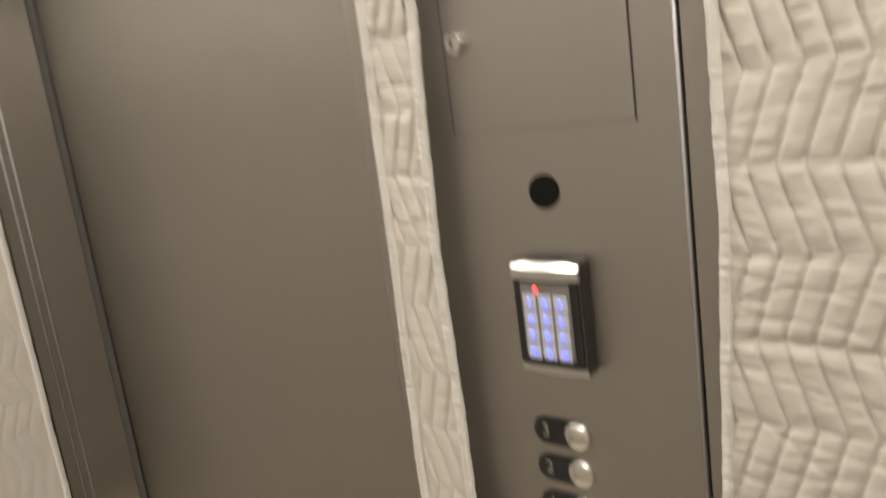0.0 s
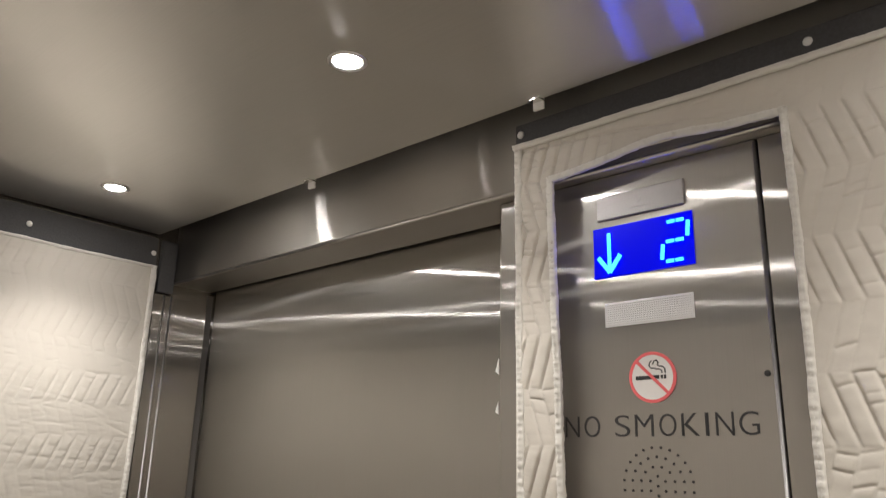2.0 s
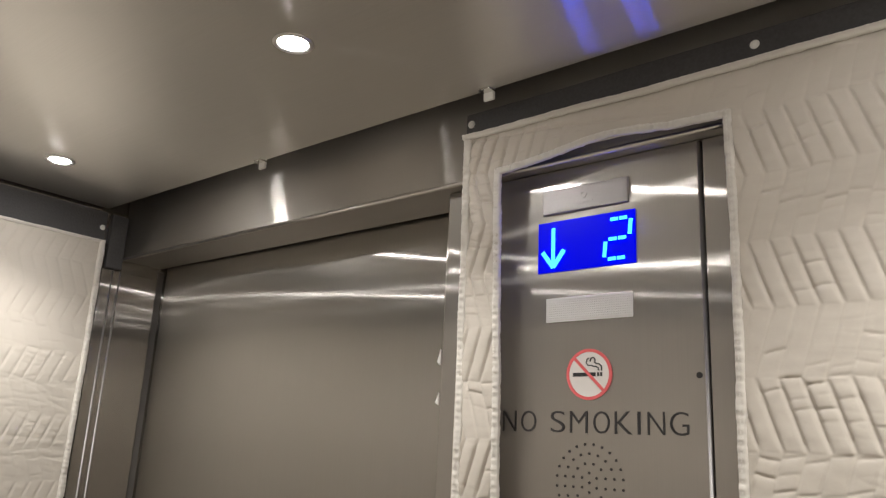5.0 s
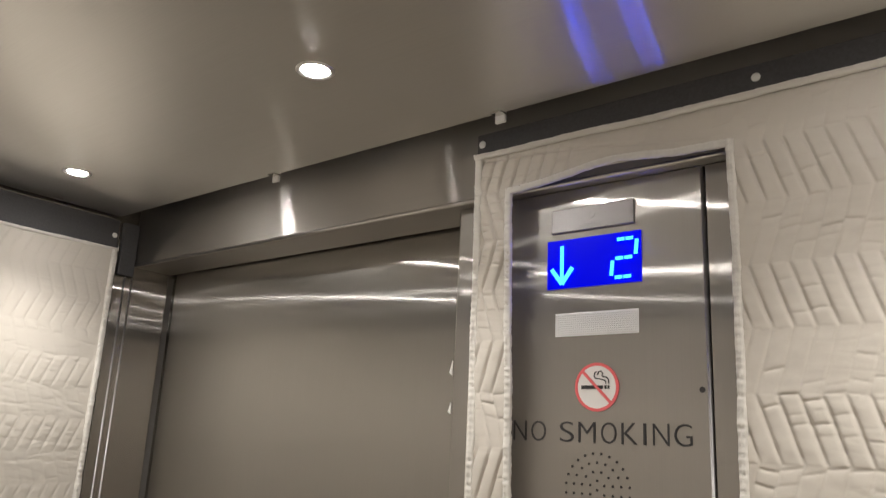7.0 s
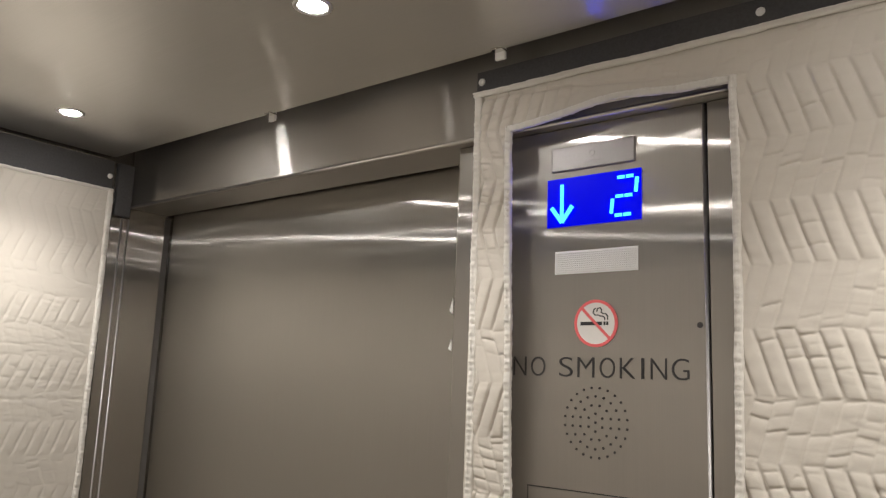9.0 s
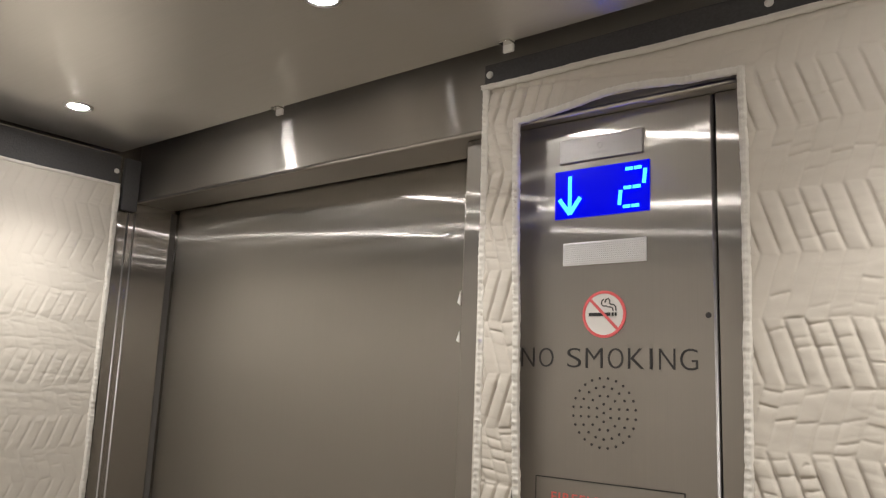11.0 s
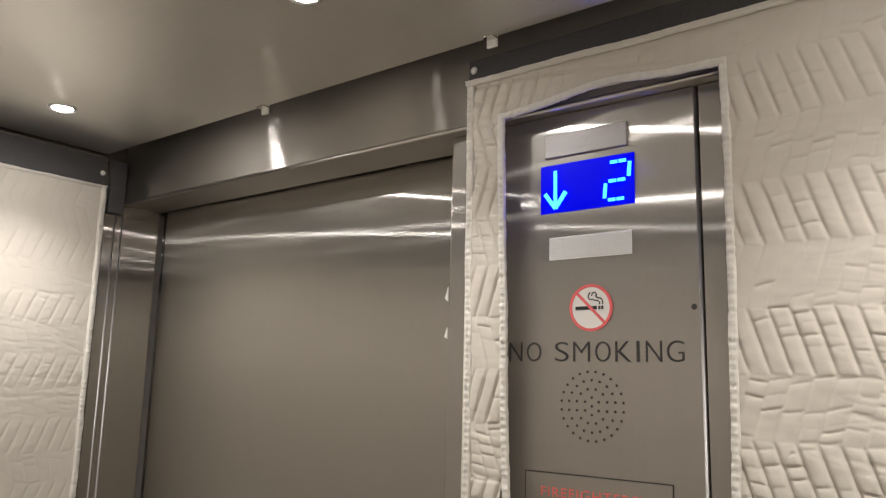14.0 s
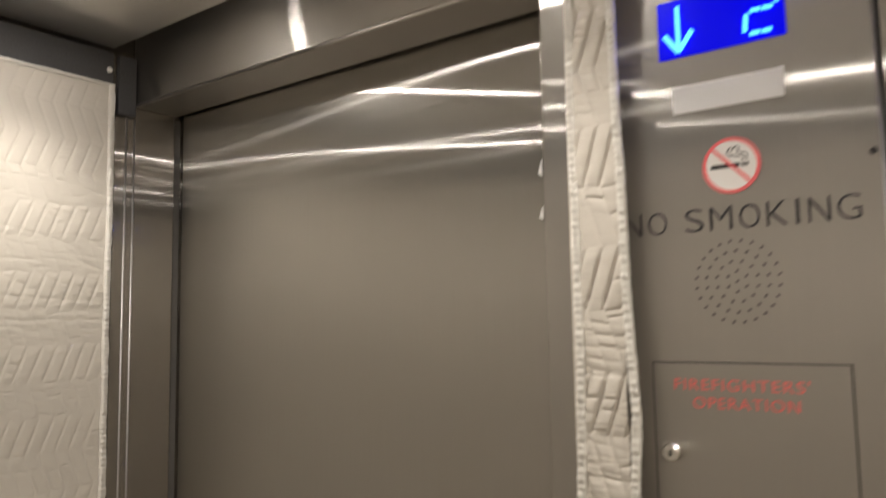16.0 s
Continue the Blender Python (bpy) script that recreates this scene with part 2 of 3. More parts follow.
structure("shaft_front", box(XL - 0.04, XR + 0.04, 0.14, 0.17, 0.0, ZT), M_SHAFT, "dark landing side behind the car door", "wall")
structure("return_backing", box(JAMB_X + 0.004, 0.20, 0.030, 0.074, 0.0, 2.1355), M_SHAFT, "dark steel backing behind the operating panel", "wall")
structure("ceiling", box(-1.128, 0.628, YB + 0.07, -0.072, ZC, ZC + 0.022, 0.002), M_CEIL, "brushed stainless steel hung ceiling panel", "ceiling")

# added dark strip: stands for the shade in the corner above the jamb post
structure("corner_shade_strip", box(XL + 0.001, XL + 0.014, -0.060, HEAD_Y - 0.001, 2.1135, 2.231, 0.003), M_BLACK, "added dark strip for the shaded space above the jamb post", "trim")


def make_jamb():
    ob = thing("door_jamb", "brushed steel strike jamb post at the car corner", "door frame", kind="structure")
    part("post", box(XL + 0.0005, XL + 0.007, -0.062, 0.068, 0.0, 2.112, 0.002), M_JAMB, ob)
    # dark filler put over the wall steel, as the shade in the door gap
    part("door_gap_shade", box(XL + 0.0005, XL + 0.0030, 0.0690, 0.0840, 0.0, 2.130, 0.0005), M_SHAFT, ob, "added dark strip for the shaded gap beside the door")
    for y in (-0.039, -0.022):
        b = bmesh.new()
        bmesh.ops.create_cone(b, cap_ends=True, segments=12, radius1=0.0020, radius2=0.0020, depth=2.11)
        bmesh.ops.translate(b, verts=b.verts, vec=(XL + 0.0065, y, 1.056))
        part("bead", b, M_PLATE, ob, smooth=True)


def make_door():
    ob = thing("lift_door", "closed brushed stainless steel sliding car door", "door", kind="structure")
    part("door_panel", box(XL + 0.010, JAMB_X + 0.03, DOOR_Y, DOOR_Y + 0.03, 0.008, 2.20, 0.002), M_DOOR, ob)
    part("sill", box(XL, JAMB_X, 0.0, 0.12, 0.001, 0.006), M_TRIM, ob)


make_jamb()
make_door()


# ---- ceiling lamps and clips ----
def make_downlight():
    ob = thing("downlight", "small round recessed ceiling downlight, lit", "ceiling light", group="ceiling downlights")
    b = bmesh.new()
    n = 40
    prof = ((0.0175, 0.004), (0.0180, -0.001), (0.0215, -0.0025), (0.0250, -0.001), (0.0250, 0.002))
    loops = [[b.verts.new((r * math.cos(2 * math.pi * k / n), r * math.sin(2 * math.pi * k / n), z)) for k in range(n)] for r, z in prof]
    for p, q in zip(loops, loops[1:]):
        for k in range(n):
            b.faces.new((p[k], p[(k + 1) % n], q[(k + 1) % n], q[k]))
    part("trim_ring", b, M_SATIN, ob, smooth=True)
    # a shallow domed lens that stands a little proud of the ring
    b = bmesh.new()
    bmesh.ops.create_uvsphere(b, u_segments=32, v_segments=14, radius=0.0172)
    for v in b.verts:
        v.co.z = v.co.z * 0.24 if v.co.z < 0 else 0.003 * v.co.z / 0.0172
    part("lens", b, M_LAMP, ob, smooth=True)
    return ob


def make_beam(x, y):
    """The lamp inside a downlight: a soft downward cone."""
    la = bpy.data.lights.new("downlight_beam", "SPOT")
    la.energy, la.spot_size, la.spot_blend, la.shadow_soft_size = BEAM_POWER, radians(118), 1.0, 0.016
    la.color = (1.0, 0.93, 0.81)
    ob = new("downlight_beam", la)
    ob.matrix_basis = pose(x, y, ZC - 0.0125)


first = None
for lx, ly in ((-0.914, -0.277), (-0.236, -0.307), (0.440, -0.300), (-0.914, -0.950), (-0.236, -0.950), (0.440, -0.950)):
    make_beam(lx, ly)
    if first is None:
        first = make_downlight()
        first.matrix_basis = pose(lx, ly, ZC)
    else:
        copy_thing(first, pose(lx, ly, ZC))


def make_clip():
    ob = thing("ceiling_clip", "small bright steel clip at the ceiling panel's edge", "bracket", group="ceiling clips")
    part("tab", box(-0.009, 0.009, -0.006, 0.010, -0.003, 0.0, 0.001), M_CHROME, ob)
    part("upright", box(-0.0085, 0.0085, 0.005, 0.010, -0.014, 0.05, 0.002), M_TAPE, ob)
    return ob


clip = make_clip()
clip.matrix_basis = pose(-0.598, -0.078, ZC)
for cx in (-0.112, 0.40):
    copy_thing(clip, pose(cx, -0.078, ZC))


# ---- quilted pads ----
def chance(a, b, seed):
    """A fixed random number from 0 to 1 for a cell."""
    return (math.sin(a * 127.1 + b * 311.7 + seed * 74.7) * 43758.5453) % 1.0


def quilt(u, v, seed, style):
    """Height of the quilted face: thin zigzag seams with soft rolls between, short creases across them, and a slow billow.
    style: period, first turn, spacing of the seams, depth, and how u decides which leg of the zigzag has sunk in."""
    P, v0, S, amp, flip = style
    A = 0.0225
    ph = ((v + 0.004 * noise.noise((u * 5, v * 3, seed + 3)) - v0) / P) % 1.0
    q = (u + A * (abs(2 * ph - 1) - 0.5) + 0.0028 * noise.noise((u * 6, v * 9, seed))) / S
    col = math.floor(q)
    fr = q - col
    d = min(fr, 1 - fr) * S * 0.87
    low = min(1.0, max(0.0, (1.60 - v) / 0.18))          # lower down both legs are pulled tight
    faint = (ph < 0.5) == (u > flip)
    mid = 1 - abs((ph % 0.5) - 0.25) / 0.25
    zone = noise.noise((u * 2.4, v * 3.0, seed + 7))
    top = min(1.0, max(0.45, (2.20 - v) / 0.10)) if u > -0.11 else 1.0
    high = 0.45 if u < -0.02 and v > 1.97 else 0.0     # and so they are on the narrow strip, near its top
    w = (0.20 + 0.72 * low + high) if faint else min(1.0, 0.45 + 1.4 * mid) * (0.92 + 0.3 * zone)
    w *= amp * top * (1 - 0.32 * low)
    roll = math.sin(math.pi * fr)
    h = -w * 0.0036 * math.exp(-(d / 0.0019) ** 2) + w * 0.0028 * roll ** 0.6
    # the cloth dips where the zigzag turns
    dt = min(ph, abs(ph - 0.5), 1 - ph) * P
    h -= 0.0013 * amp * math.exp(-(dt / 0.005) ** 2) * (0.5 + zone) * top
    # short creases across each roll: sharp above, soft below
    vv = v + 0.0028 * (fr - 0.5) * (1 if chance(col, 0, seed) > 0.5 else -1) + 0.0022 * noise.noise((u * 40, v * 16, seed))
    k0 = math.floor(vv / 0.0150)
    many = 0.50 + 0.55 * zone + (0.14 if v < 1.86 else 0.0) + (0.14 if faint else 0.02) - 0.22 * low
    for k in (k0 - 1, k0, k0 + 1):
        if chance(math.floor((col + k % 2) / 2), k, seed + 1) < many:
            dv = vv - (k + 0.15 + 0.7 * chance(col, k, seed + 2)) * 0.0150
            if -0.016 < dv < 0.010:
                a = (0.0008 + 0.0028 * chance(col, k, seed + 5) ** 2) * amp * top * (1 - 0.5 * low)
                h -= a * math.exp(-abs(dv) / (0.0009 if dv > 0 else 0.0019)) * (0.35 + 0.65 * roll ** 0.5)
    # long pulled folds that run across many rolls
    f = 1 - abs(noise.noise((u * 2.2, v * 17 + u * 2, seed + 13)))
    h -= 0.0046 * amp * (max(0.0, f - 0.90) / 0.10) ** 1.6 * max(0.0, zone + 0.35) * (1 - 0.7 * low)
    fine = 1 - abs(noise.noise((u * 11, v * 62 + u * 6, seed + 17)))
    h -= (0.0004 + 0.0007 * amp) * (max(0.0, fine - 0.82) / 0.18) ** 1.5 * max(0.0, 0.6 + zone) * top
    h += 0.0007 * amp * noise.noise((u * 45, v * 80, seed + 11))
    h += 0.005 * noise.noise((u * 2.5, v * 2.2, seed + 5))
    return h


def spaced(a, b, lo, hi, fine, coarse):
    """Steps from a to b: fine between lo and hi, coarse outside."""
    out = []
    lo, hi = min(max(lo, a), b), max(min(hi, b), a)
    for p, q, st in ((a, lo, coarse), (lo, hi, fine), (hi, b, coarse)):
        n = max(1, round((q - p) / st))
        if q - p > 1e-6:
            out += [p + (q - p) * k / n for k in range(n)]
    return out + [b]


def pad_sheet(us, vs, seed, place, style, keep=None, base=0.016):
    """Quilted sheet over (u, v) metres; place(u, v, h) gives the world's point, h standing off the wall."""
    u0, u1, v0, v1 = us[0], us[-1], vs[0], vs[-1]
    verts, faces, index = [], [], {}

    def point(i, j):
        if (i, j) not in index:
            u, v = us[i], vs[j]
            edge = min(u - u0, u1 - u, v - v0, v1 - v)
            index[i, j] = len(verts)
            verts.append(place(u, v, base + quilt(u, v, seed, style) * min(1.0, edge / 0.012)))
        return index[i, j]

    for j in range(len(vs) - 1):
        for i in range(len(us) - 1):
            if keep is None or keep((us[i] + us[i + 1]) / 2, (vs[j] + vs[j + 1]) / 2):
                faces.append((point(i, j), point(i + 1, j), point(i + 1, j + 1), point(i, j + 1)))
    me = bpy.data.meshes.new("quilted_sheet")
    me.from_pydata(verts, [], faces)
    me.validate()
    me.materials.append(M_PAD)
    for p in me.polygons:
        p.use_smooth = True
    return me


def binding(points, place, width, seed, parent, thick=0.008, pucker=1.0):
    """Folded cloth tape along (u, v) points, with a stitched ridge and small puckers."""
    fine = []
    for (a, b), (c, d) in zip(points, points[1:]):
        n = max(1, int(math.hypot(c - a, d - b) / 0.0026))
        fine += [(a + (c - a) * k / n, b + (d - b) * k / n) for k in range(n)]
    fine.append(points[-1])
    prof = ((-0.5, 0.78), (-0.5, 0.9), (-0.38, 1.05), (-0.05, 1.0), (0.22, 1.12), (0.42, 1.0), (0.5, 0.86), (0.5, 0.78))
    bm = bmesh.new()
    rows = []
    for i, p in enumerate(fine):
        a, c = fine[max(0, i - 1)], fine[min(len(fine) - 1, i + 1)]
        d = Vector((c[0] - a[0], c[1] - a[1])).normalized()
        w = width * (1 + 0.14 * noise.noise((i * 0.07, seed, 0)) + 0.10 * noise.noise((i * 0.3, seed, 2)))
        off = 0.0020 * noise.noise((i * 0.022, seed, 4))
        base = 0.016 + thick * 0.6
        row = []
        for s, t in prof:
            e = s * w + off
            beat = math.sin(0.90 * i + 1.8 * noise.noise((i * 0.06, seed, 8)))
            h = base * t + 0.0020 * noise.noise((i * 0.2, s * 3, seed)) - 0.0030 * pucker * math.exp(-(beat / 0.45) ** 2) * (1 - abs(s - 0.1))
            row.append(bm.verts.new(place(p[0] - d.y * e, p[1] + d.x * e, h)))
        rows.append(row)
    for p, q in zip(rows, rows[1:]):
        for k in range(len(prof) - 1):
            bm.faces.new((p[k], p[k + 1], q[k + 1], q[k]))
    bm.faces.new(rows[0])
    bm.faces.new(rows[-1][::-1])
    ob = part("binding", bm, M_BIND, parent, "pale folded cloth binding tape", smooth=True)
    # a row of stitches on the tape
    bm = bmesh.new()
    for i in range(1, len(fine) - 1, 2):
        a, c = fine[i], fine[i + 1]
        d = Vector((c[0] - a[0], c[1] - a[1])).normalized()
        off = 0.0020 * noise.noise((i * 0.022, seed, 4)) + 0.08 * width
        q = []
        for f, g in ((0.15, -0.0006), (1.40, -0.0006), (1.40, 0.0006), (0.15, 0.0006)):
            q.append(bm.verts.new(place(a[0] + (c[0] - a[0]) * f - d.y * (off + g), a[1] + (c[1] - a[1]) * f + d.x * (off + g), (0.016 + thick * 0.6) * 1.12 + 0.0010)))
        bm.faces.new(q)
    part("stitching", bm, M_THREAD, ob)
    return ob


def stud(place, u, v, h, parent):
    c, e = place(u, v, h), place(u, v, h + 1.0)
    nrm = (Vector(e) - Vector(c)).normalized()
    bm = bmesh.new()
    bmesh.ops.create_uvsphere(bm, u_segments=14, v_segments=8, radius=0.0058)
    for w in bm.verts:
        w.co.z *= 0.55
    bmesh.ops.transform(bm, matrix=Matrix.Translation(c) @ nrm.to_track_quat("Z", "Y").to_matrix().to_4x4(), verts=bm.verts)
    part("stud", bm, M_TAPE, parent, "round pale hanging stud", smooth=True)


def hanging_strip(place, u0, u1, v0, v1, h, studs, parent):
    """Black webbing that carries a pad, with studs."""
    bm = bmesh.new()
    n = max(2, int((u1 - u0) / 0.03))
    rows = []
    for i in range(n + 1):
        u = u0 + (u1 - u0) * i / n
        w = 0.003 * noise.noise((u * 7, v0, 2.5))
        rows.append([bm.verts.new(place(u, v, hh)) for v, hh in ((v0, 0.0005), (v0, h + w), (v1, h + w), (v1, 0.0005))])
    for p, q in zip(rows, rows[1:]):
        for k in range(4):
            bm.faces.new((p[k], p[(k + 1) % 4], q[(k + 1) % 4], q[k]))
    bm.faces.new(rows[0])
    bm.faces.new(rows[-1][::-1])
    ob = part("hanging_strip", bm, M_BLACK, parent, "black webbing hanging strip")
    for u, v in studs:
        stud(place, u, v, h, ob)


def make_front_pad():
    ob = thing("wall_pad", "quilted beige moving pad with a cut-out round the operating panel", "wall pad", group="protective wall pads")

    def off(v):
        """The pad hangs from the header's face and drapes back towards the panel below it."""
        k = min(1.0, max(0.0, (v - 1.97) / 0.15))
        return 0.014 + 0.009 * k * k * (3 - 2 * k)

    def place(u, v, h):
        o = off(v)
        back = HEAD_Y - 0.0015 if v > HEAD_Z else -0.0015
        return (u + (0.40 - u) * 1.15 * (o - 0.014), -(h + o) if h > 0.004 else back, v)

    x0, x1, z0, z1 = -0.181, XR - 0.03, 0.10, 2.196
    hx0, hx1, hz1 = -0.116, 0.188, 2.144
    right = lambda v: hx1 + 0.003 * math.sin(v * 7.0) - (0.012 * (1.42 - v) / 0.2 if v < 1.42 else 0.0)
    keep = lambda u, v: not (hx0 < u < right(v) and v < min(hz1, 2.135 + 0.11 * (u - hx0)))
    us = spaced(x0, x1, -1.0, 0.46, 0.0013, 0.008)
    sheet = new("quilted_sheet", pad_sheet(us, spaced(z0, z1, 1.0, 2.3, 0.0014, 0.010), 1.3, place, (0.1417, 1.288, 0.0215, 1.0, -0.06), keep))
    sheet.parent = ob
    binding([(x0 + 0.003, z0), (x0 - 0.004, 1.1), (x0 + 0.004, 1.4), (x0 + 0.010, 1.65), (x0 + 0.008, 1.95), (x0 + 0.006, z1)], place, 0.011, 2.0, ob)
    binding([(x0, z1), (0.10, z1 - 0.002), (0.30, z1), (x1, z1 + 0.004)], place, 0.008, 9.0, ob, 0.012, 0.25)
    binding([(hx0 + 0.002, z0), (hx0 + 0.002, 1.13), (hx0 - 0.001, 1.36), (hx0 + 0.010, 1.60), (hx0 + 0.004, 1.73), (hx0 + 0.002, 1.87), (hx0 - 0.003, 2.02), (hx0 - 0.005, hz1 - 0.008)], place, 0.011, 5.0, ob)
    binding([(hx0 - 0.006, 2.135), (-0.08, 2.138), (-0.035, 2.143), (0.010, 2.149), (0.045, 2.151), (0.085, 2.148), (0.12, 2.144), (hx1 + 0.004, 2.141)], place, 0.010, 6.0, ob)
    binding([(right(v), v) for v in (2.146, 2.0, 1.85, 1.7, 1.6, 1.5, 1.4, 1.3, 1.2, 1.0, 0.6, z0)], place, 0.010, 8.0, ob)
    hanging_strip(place, x0 - 0.002, x1, z1 - 0.002, 2.234, 0.012, [(-0.174, 2.218), (0.222, 2.218), (0.56, 2.220)], ob)


def make_side_pad(name_label, place, u0, u1, near, step, seed, studs, style=(0.1245, 1.613, 0.025, 0.32, 9.0)):
    ob = thing("wall_pad", name_label, "wall pad", group="protective wall pads")
    z0, z1 = 0.10, 2.165
    sheet = new("quilted_sheet", pad_sheet(spaced(u0, u1, near, 9.0, step, 0.012), spaced(z0, z1, 1.0, 9.0, step, 0.012), seed, place, style))
    sheet.parent = ob
    for u in (u0 + 0.004, u1 - 0.004):
        binding([(u, z0), (u, z1)], place, 0.012, seed + u, ob)
    binding([(u0, z1), (u1, z1)], place, 0.007, seed + 0.5, ob, 0.005, 0.3)
    hanging_strip(place, u0, u1, z1 - 0.002, 2.231, 0.014, [(u, 2.196) for u in studs], ob)


make_front_pad()
make_side_pad("quilted beige moving pad hung on the side wall by the door", lambda u, v, h: (XL + h, u, v), YB + 0.06, -0.072, -0.52, 0.0021, 21.7, (-0.080, -0.340, -0.62, -0.90, -1.15))
make_side_pad("quilted beige moving pad hung on the far side wall", lambda u, v, h: (XR - h, u, v), YB + 0.06, -0.06, 9.0, 0.012, 31.7, (-0.2, -0.7, -1.1))
make_side_pad("quilted beige moving pad hung on the rear wall", lambda u, v, h: (u, YB + h, v), XL + 0.05, XR - 0.05, 9.0, 0.012, 41.7, (-1.0, -0.5, 0.0, 0.5))


# ---- operating panel ----
def make_panel():
    ob = thing("car_operating_panel", "brushed steel lift operating panel with display, signs and buttons", "control panel")
    part("face_plate", box(JAMB_X, 0.1450, 0.0, 0.028, 0.02, 2.1360, 0.0015), M_PANEL, ob)
    b = bmesh.new()
    bmesh.ops.create_cone(b, cap_ends=True, segments=14, radius1=0.0024, radius2=0.0024, depth=2.10)
    bmesh.ops.translate(b, verts=b.verts, vec=(0.1429, 0.0016, 1.083))
    part("edge_bead", b, M_PLATE, ob, smooth=True)
    # short polished bead added only where the door-side edge shows a bright glint
    b = bmesh.new()
    bmesh.ops.create_cone(b, cap_ends=True, segments=12, radius1=0.0011, radius2=0.0011, depth=0.23)
    bmesh.ops.translate(b, verts=b.verts, vec=(JAMB_X + 0.0008, 0.0008, 2.018))
    part("edge_bead", b, M_TRIM, ob, smooth=True)
    # maker's plate
    plate = part("name_plate", box(-0.067, 0.055, -0.004, 0.001, 2.0745, 2.1075, 0.0015), M_PLATE, ob, "plain satin metal maker's plate")
    part("mark", ring(-0.006, 2.094, 0.0032, 0.0045, -0.0046, -0.0035, 20), M_PLATE, plate)
    part("mark", box(-0.019, 0.007, -0.0046, -0.0035, 2.0835, 2.0855), M_PLATE, plate)
    # floor display
    disp = part("display", box(-0.074, 0.063, -0.0025, 0.001, 1.997, 2.0645, 0.0008), M_SCREEN, ob, "lit blue floor display, arrow down and figure two")
    y0, y1 = -0.0042, -0.0026
    b = strip([(-0.0505, 2.0555), (-0.0505, 2.008)], 0.0048, y0, y1)
    strip([(-0.0665, 2.0245), (-0.0505, 2.0030)], 0.0056, y0 + 0.0002, y1, b)
    strip([(-0.0345, 2.0245), (-0.0505, 2.0030)], 0.0056, y0 - 0.0002, y1, b)
    part("down_arrow", b, M_SEG, disp, "lit cyan arrow pointing down")
    sl = 0.10
    for (xa, za), (xb, zb) in (((0.0285, 2.0548), (0.0505, 2.0548)), ((0.0560, 2.0523), (0.0560, 2.0330)), ((0.0285, 2.0298), (0.0515, 2.0298)), ((0.0245, 2.0272), (0.0245, 2.0078)), ((0.0300, 2.0048), (0.0520, 2.0048))):
        k = lambda x, z: (x + sl * (z - 2.03), z)
        if za == zb:
            m = (xa + xb) / 2
            b = strip([k(xa, za), k(m - 0.0010, za)], 0.0042, y0, y1)
            strip([k(m + 0.0010, za), k(xb, zb)], 0.0042, y0, y1, b)
        else:
            b = strip([k(xa, za), k(xb, zb)], 0.0046, y0, y1)
        part("segment", b, M_SEG, disp)
    # emergency lamp lens
    lens = part("emergency_light", box(-0.061, 0.058, -0.0015, 0.001, 1.932, 1.963, 0.0006), M_LENS, ob, "frosted prism lens of the emergency light")
    b = bmesh.new()
    for i in range(40):
        for j in range(10):
            cx, cz = -0.0595 + 0.116 * (i + 0.5) / 40, 1.9335 + 0.028 * (j + 0.5) / 10
            w, g = 0.0012, 0.00115
            base = [b.verts.new((cx + sx * w, -0.0016, cz + sz * g)) for sx, sz in ((-1, -1), (1, -1), (1, 1), (-1, 1))]
            top = b.verts.new((cx, -0.0030, cz))
            for k in range(4):
                b.faces.new((base[k], base[(k + 1) % 4], top))
    pr = part("prism_sheet", b, M_LENS, lens)
    pr["kind"] = "stuff"
    # no-smoking sign
    sign = part("no_smoking_sign", disc(0.0, 1.866, 0.0300, -0.0012, 0.001, 56), M_WHITE, ob, "round white and red no-smoking sign")
    part("cigarette", box(-0.0215, 0.009, -0.0018, -0.0010, 1.8635, 1.8680), M_INK, sign)
    for x in (0.0125, 0.0165):
        part("ash", box(x - 0.0013, x + 0.0013, -0.0018, -0.0010, 1.8635, 1.8680), M_INK, sign)
    smoke = [(0.0170, 1.8700), (0.0168, 1.8750), (0.0140, 1.8780), (0.0100, 1.8785), (0.0075, 1.8800), (0.0085, 1.8830), (0.0065, 1.8860), (0.0030, 1.8850), (0.0015, 1.8810)]
    part("smoke", strip(smoke, 0.0015, -0.0018, -0.0010), M_INK, sign)
    smoke = [(0.0130, 1.8700), (0.0125, 1.8735), (0.0095, 1.8750), (0.0060, 1.8752), (0.0035, 1.8765), (-0.0010, 1.8765), (-0.0035, 1.8795), (-0.0025, 1.8835), (0.0000, 1.8855)]
    part("smoke", strip(smoke, 0.0014, -0.0018, -0.0010), M_INK, sign)
    part("red_ring", ring(0.0, 1.866, 0.0268, 0.0305, -0.0017, 0.0005), M_RED, sign)
    part("red_bar", strip([(-0.0195, 1.8855), (0.0195, 1.8465)], 0.0036, -0.0022, -0.0010), M_RED, sign)
    # capitals of an even stroke, widely set
    sign_text = [("N", -0.1240, -0.1035), ("O", -0.0960, -0.0740), ("S", -0.0530, -0.0330), ("M", -0.0260, -0.0020), ("O", 0.0055, 0.0265), ("K", 0.0330, 0.0540), ("I", 0.0615, 0.0652), ("N", 0.0735, 0.0940), ("G", 0.1000, 0.1215)]
    for ch, xa, xb in sign_text:
        lettering("letter", ch, (xa + xb) / 2, 1.8097, 0.0255, -0.0004, M_INK, ob, 1.0, xb - xa, -0.012)
    part("screw_hole", disc(0.135, 1.862, 0.0036, -0.0006, 0.001, 18), M_RUBBER, ob)
    # speaker holes
    me = mesh_of("speaker_hole", disc(0, 0, 0.0017, -0.0006, 0.0008, 10), M_RUBBER)
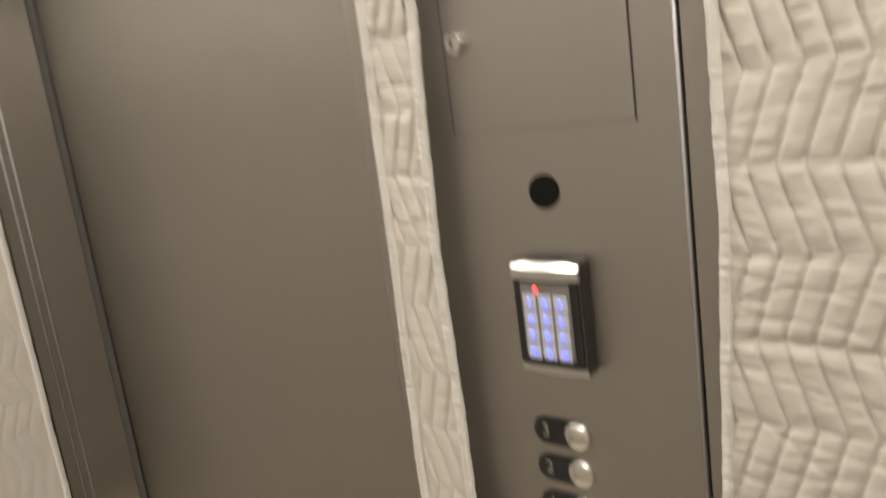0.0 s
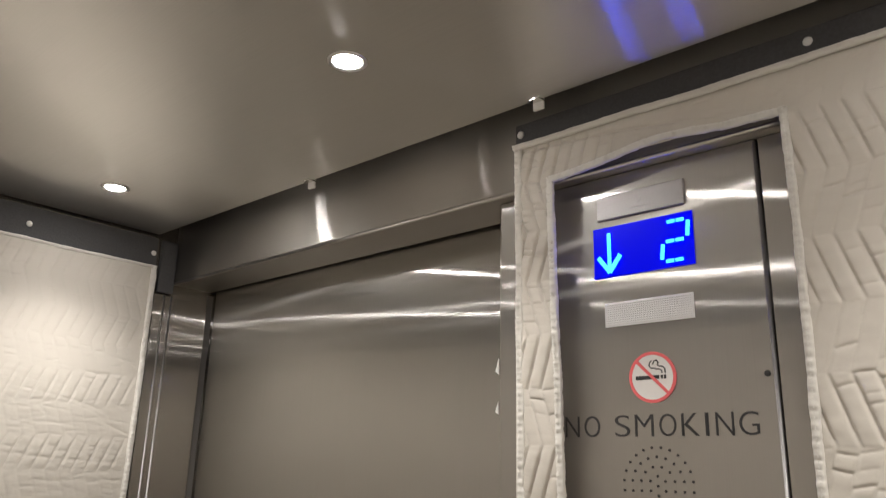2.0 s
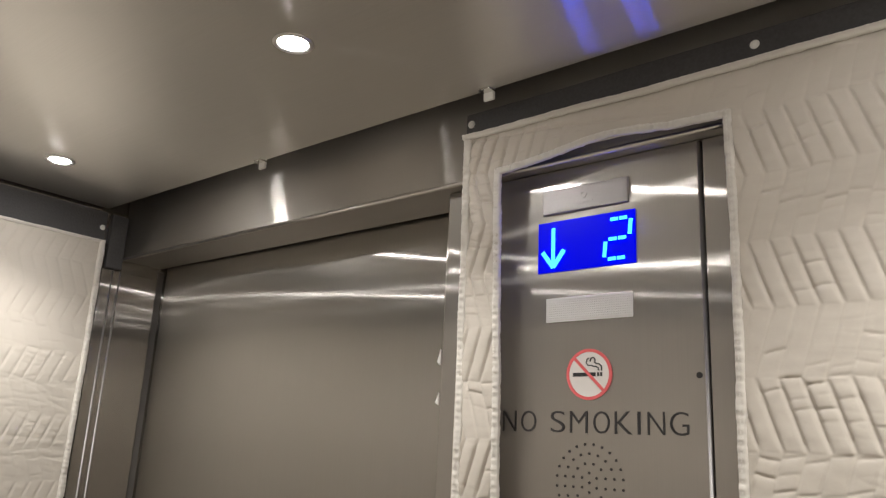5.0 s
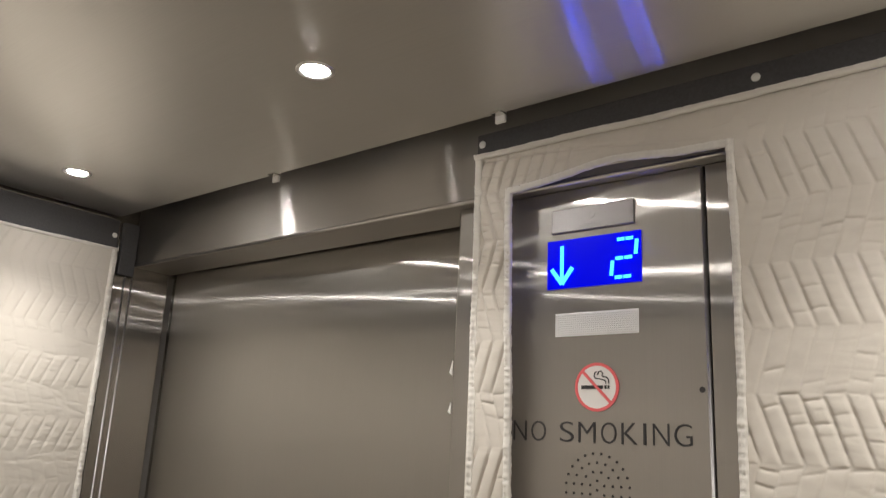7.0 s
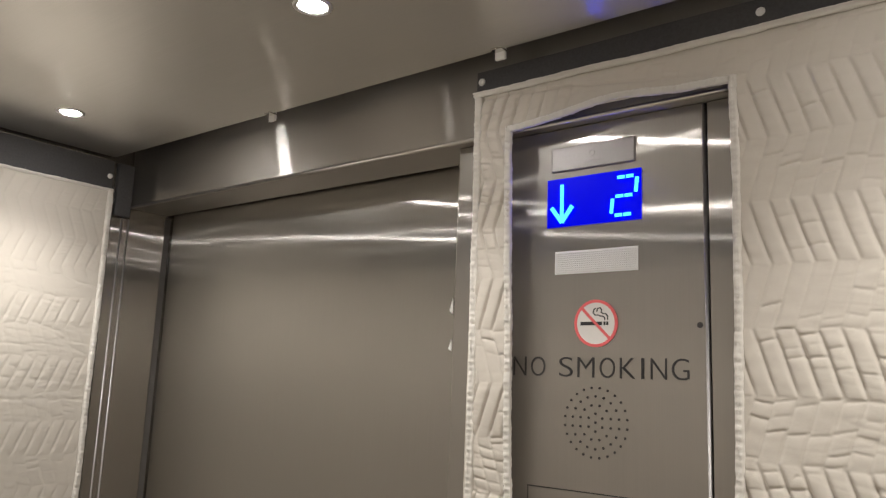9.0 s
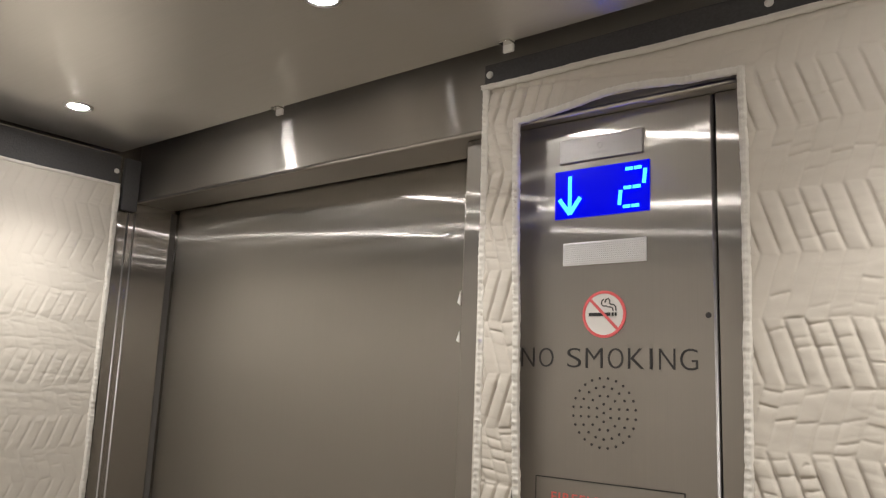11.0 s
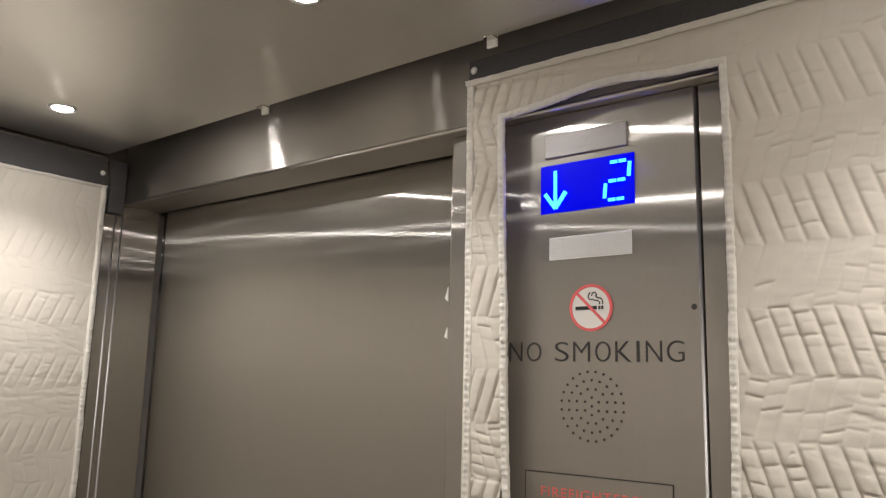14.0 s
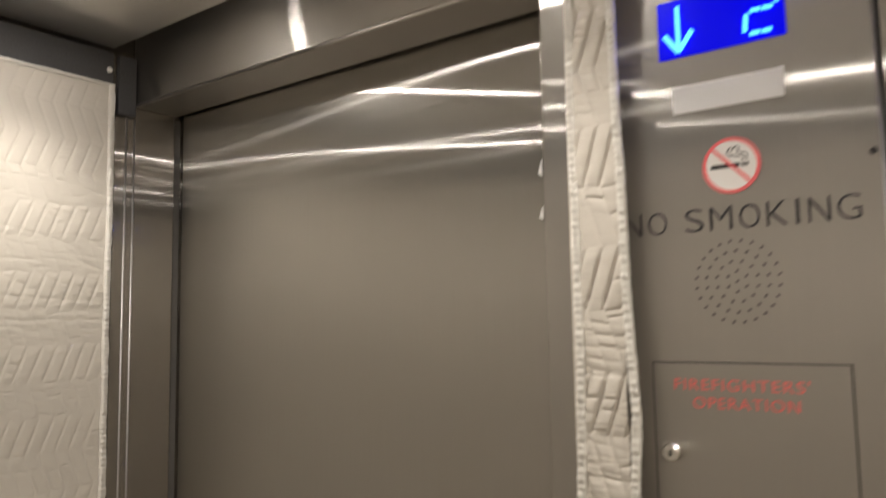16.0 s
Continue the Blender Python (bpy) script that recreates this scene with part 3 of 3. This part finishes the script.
    for r, n in ((0.0, 1), (0.0109, 6), (0.0217, 12), (0.0326, 18), (0.0434, 24)):
        for k in range(n):
            a = 2 * math.pi * (k + 0.5) / n
            h = new("speaker_hole", me)
            h.location = (r * math.cos(a), 0, 1.741 + r * math.sin(a))
            h.parent = ob
    # firefighters' cabinet
    cab = part("firefighter_cabinet_door", box(-0.0965, 0.1030, -0.0010, 0.001, 1.4695, 1.6540, 0.0004), M_PANEL, ob, "flush steel firefighters' cabinet door with red lettering")
    b = box(-0.0980, 0.1045, -0.0005, 0.001, 1.6542, 1.6555)
    box(-0.0980, 0.1045, -0.0005, 0.001, 1.4689, 1.4693, 0, b)
    box(-0.0980, -0.0967, -0.0005, 0.001, 1.4693, 1.6542, 0, b)
    box(0.1032, 0.1045, -0.0005, 0.001, 1.4693, 1.6542, 0, b)
    part("cabinet_gap", b, M_RUBBER, cab)
    lettering("lettering", "FIREFIGHTERS'", -0.004, 1.6315, 0.0125, -0.0013, M_REDTEXT, cab, 1.15, 0.138)
    lettering("lettering", "OPERATION", 0.001, 1.6120, 0.0120, -0.0013, M_REDTEXT, cab, 1.15, 0.108)
    lock = part("key_lock", disc(-0.076, 1.558, 0.0100, -0.015, 0.0, 28, 0.003), M_CHROME, cab, "round chrome cabinet key lock", smooth=False)
    part("keyway", box(-0.0775, -0.0745, -0.0158, -0.0148, 1.5545, 1.5615), M_RUBBER, cab)
    # camera port
    port = part("camera_port", disc(0.003, 1.408, 0.0170, -0.0012, 0.001, 36), M_PORT, ob, "round black camera port")
    # call buttons
    for fig, z in (("3", 1.155), ("2", 1.113), ("1", 1.071)):
        pl = part("number_plate", strip([(0.012 + 0.030 * math.cos(a) * 0.0 - (0.037 if k else 0.0), z) for k, a in ((0, 0), (1, 0))], 0.0300, -0.0020, 0.001), M_RUBBER, ob, "black pill-shaped floor number plate")
        part("plate_end", disc(-0.025, z, 0.0150, -0.0021, 0.001, 32), M_RUBBER, pl)
        lettering("figure", fig, -0.025, z + 0.001, 0.0145, -0.0026, M_CHROME, pl)
        b = bmesh.new()
        bmesh.ops.create_uvsphere(b, u_segments=36, v_segments=20, radius=0.0150)
        for w in b.verts:
            w.co.z = w.co.z * 0.42 if w.co.z > 0 else w.co.z * 0.05
        bmesh.ops.transform(b, matrix=Matrix.Translation((0.012, -0.0030, z)) @ Matrix.Rotation(radians(90), 4, "X"), verts=b.verts)
        disc(0.012, z, 0.0150, -0.0034, 0.001, 36, 0, b)
        part("call_button", b, M_CHROME, ob, "round bright steel call button", smooth=True)


make_panel()


def make_keypad():
    ob = thing("entry_keypad", "silver and black access keypad with lit blue keys", "keypad")
    x0, x1, z0, z1 = -0.0320, 0.0440, 1.230, 1.343
    cx = (x0 + x1) / 2
    part("case", box(x0, x1, -0.0205, -0.0003, z0, z1, 0.003), M_CASE, ob, "dark grey cast metal case")
    # hood and lower lip: bars with a bowed front
    for name, za, zb, dep, tag in (("hood", z1 - 0.017, z1 - 0.0005, 0.0275, "bowed silver top hood"), ("lip", z0 + 0.0005, z0 + 0.010, 0.0245, "bowed silver lower lip")):
        b = bmesh.new()
        rows = []
        n = 14
        for i in range(n + 1):
            x = x0 + 0.0005 + (x1 - x0 - 0.001) * i / n
            bow = dep - 0.004 * (2 * i / n - 1) ** 2
            rows.append([b.verts.new(c) for c in ((x, -0.019, za), (x, -bow, za), (x, -bow, zb - 0.006 if name == "hood" else zb - 0.003), (x, -bow + 0.006, zb), (x, -0.019, zb))])
        for p, q in zip(rows, rows[1:]):
            for k in range(5):
                b.faces.new((p[k], p[(k + 1) % 5], q[(k + 1) % 5], q[k]))
        b.faces.new(rows[0])
        b.faces.new(rows[-1][::-1])
        part(name, b, M_SATIN, ob, tag)
    part("bezel", box(x0 + 0.0022, x1 - 0.0022, -0.0235, -0.0200, z0 + 0.0102, z1 - 0.0172, 0.001), M_RUBBER, ob, "black plastic bezel")
    part("key_field", box(x0 + 0.0105, x1 - 0.0105, -0.0245, -0.0230, z0 + 0.0165, z1 - 0.0205, 0.0006), M_PLATE, ob, "grey key field")
    part("led", disc(cx - 0.010, z1 - 0.0265, 0.0024, -0.0258, -0.024, 16), M_LED, ob, "lit red lamp")
    for r in range(4):
        for c in range(3):
            kx, kz = cx + (c - 1) * 0.0172, 1.3035 - r * 0.0168
            k = part("key", box(kx - 0.0074, kx + 0.0074, -0.0262, -0.0243, kz - 0.0076, kz + 0.0076, 0.001), M_KEY, ob)
            lettering("figure", "123456789*0#"[r * 3 + c], kx, kz, 0.0070, -0.0266, M_KEYGLOW, k)


make_keypad()


# ---- tape tabs on the door's edge ----
for z, s in ((1.893, 0.013), (1.836, 0.010)):
    b = bmesh.new()
    pts = [(-0.2325, -0.002, z + s), (-0.2362, -0.004, z - s * 0.4), (-0.2322, -0.002, z - s * 0.7)]
    f = [b.verts.new(p) for p in pts] + [b.verts.new((p[0], p[1] + 0.002, p[2])) for p in pts]
    b.faces.new((f[0], f[1], f[2]))
    b.faces.new((f[3], f[5], f[4]))
    for i in range(3):
        j = (i + 1) % 3
        b.faces.new((f[i], f[j], f[j + 3], f[i + 3]))
    t = new("tape_scrap", mesh_of("tape_scrap", b, M_TAPE))
    tagged(t, "torn scrap of white tape on the panel's steel edge", "tape", group="tape scraps")
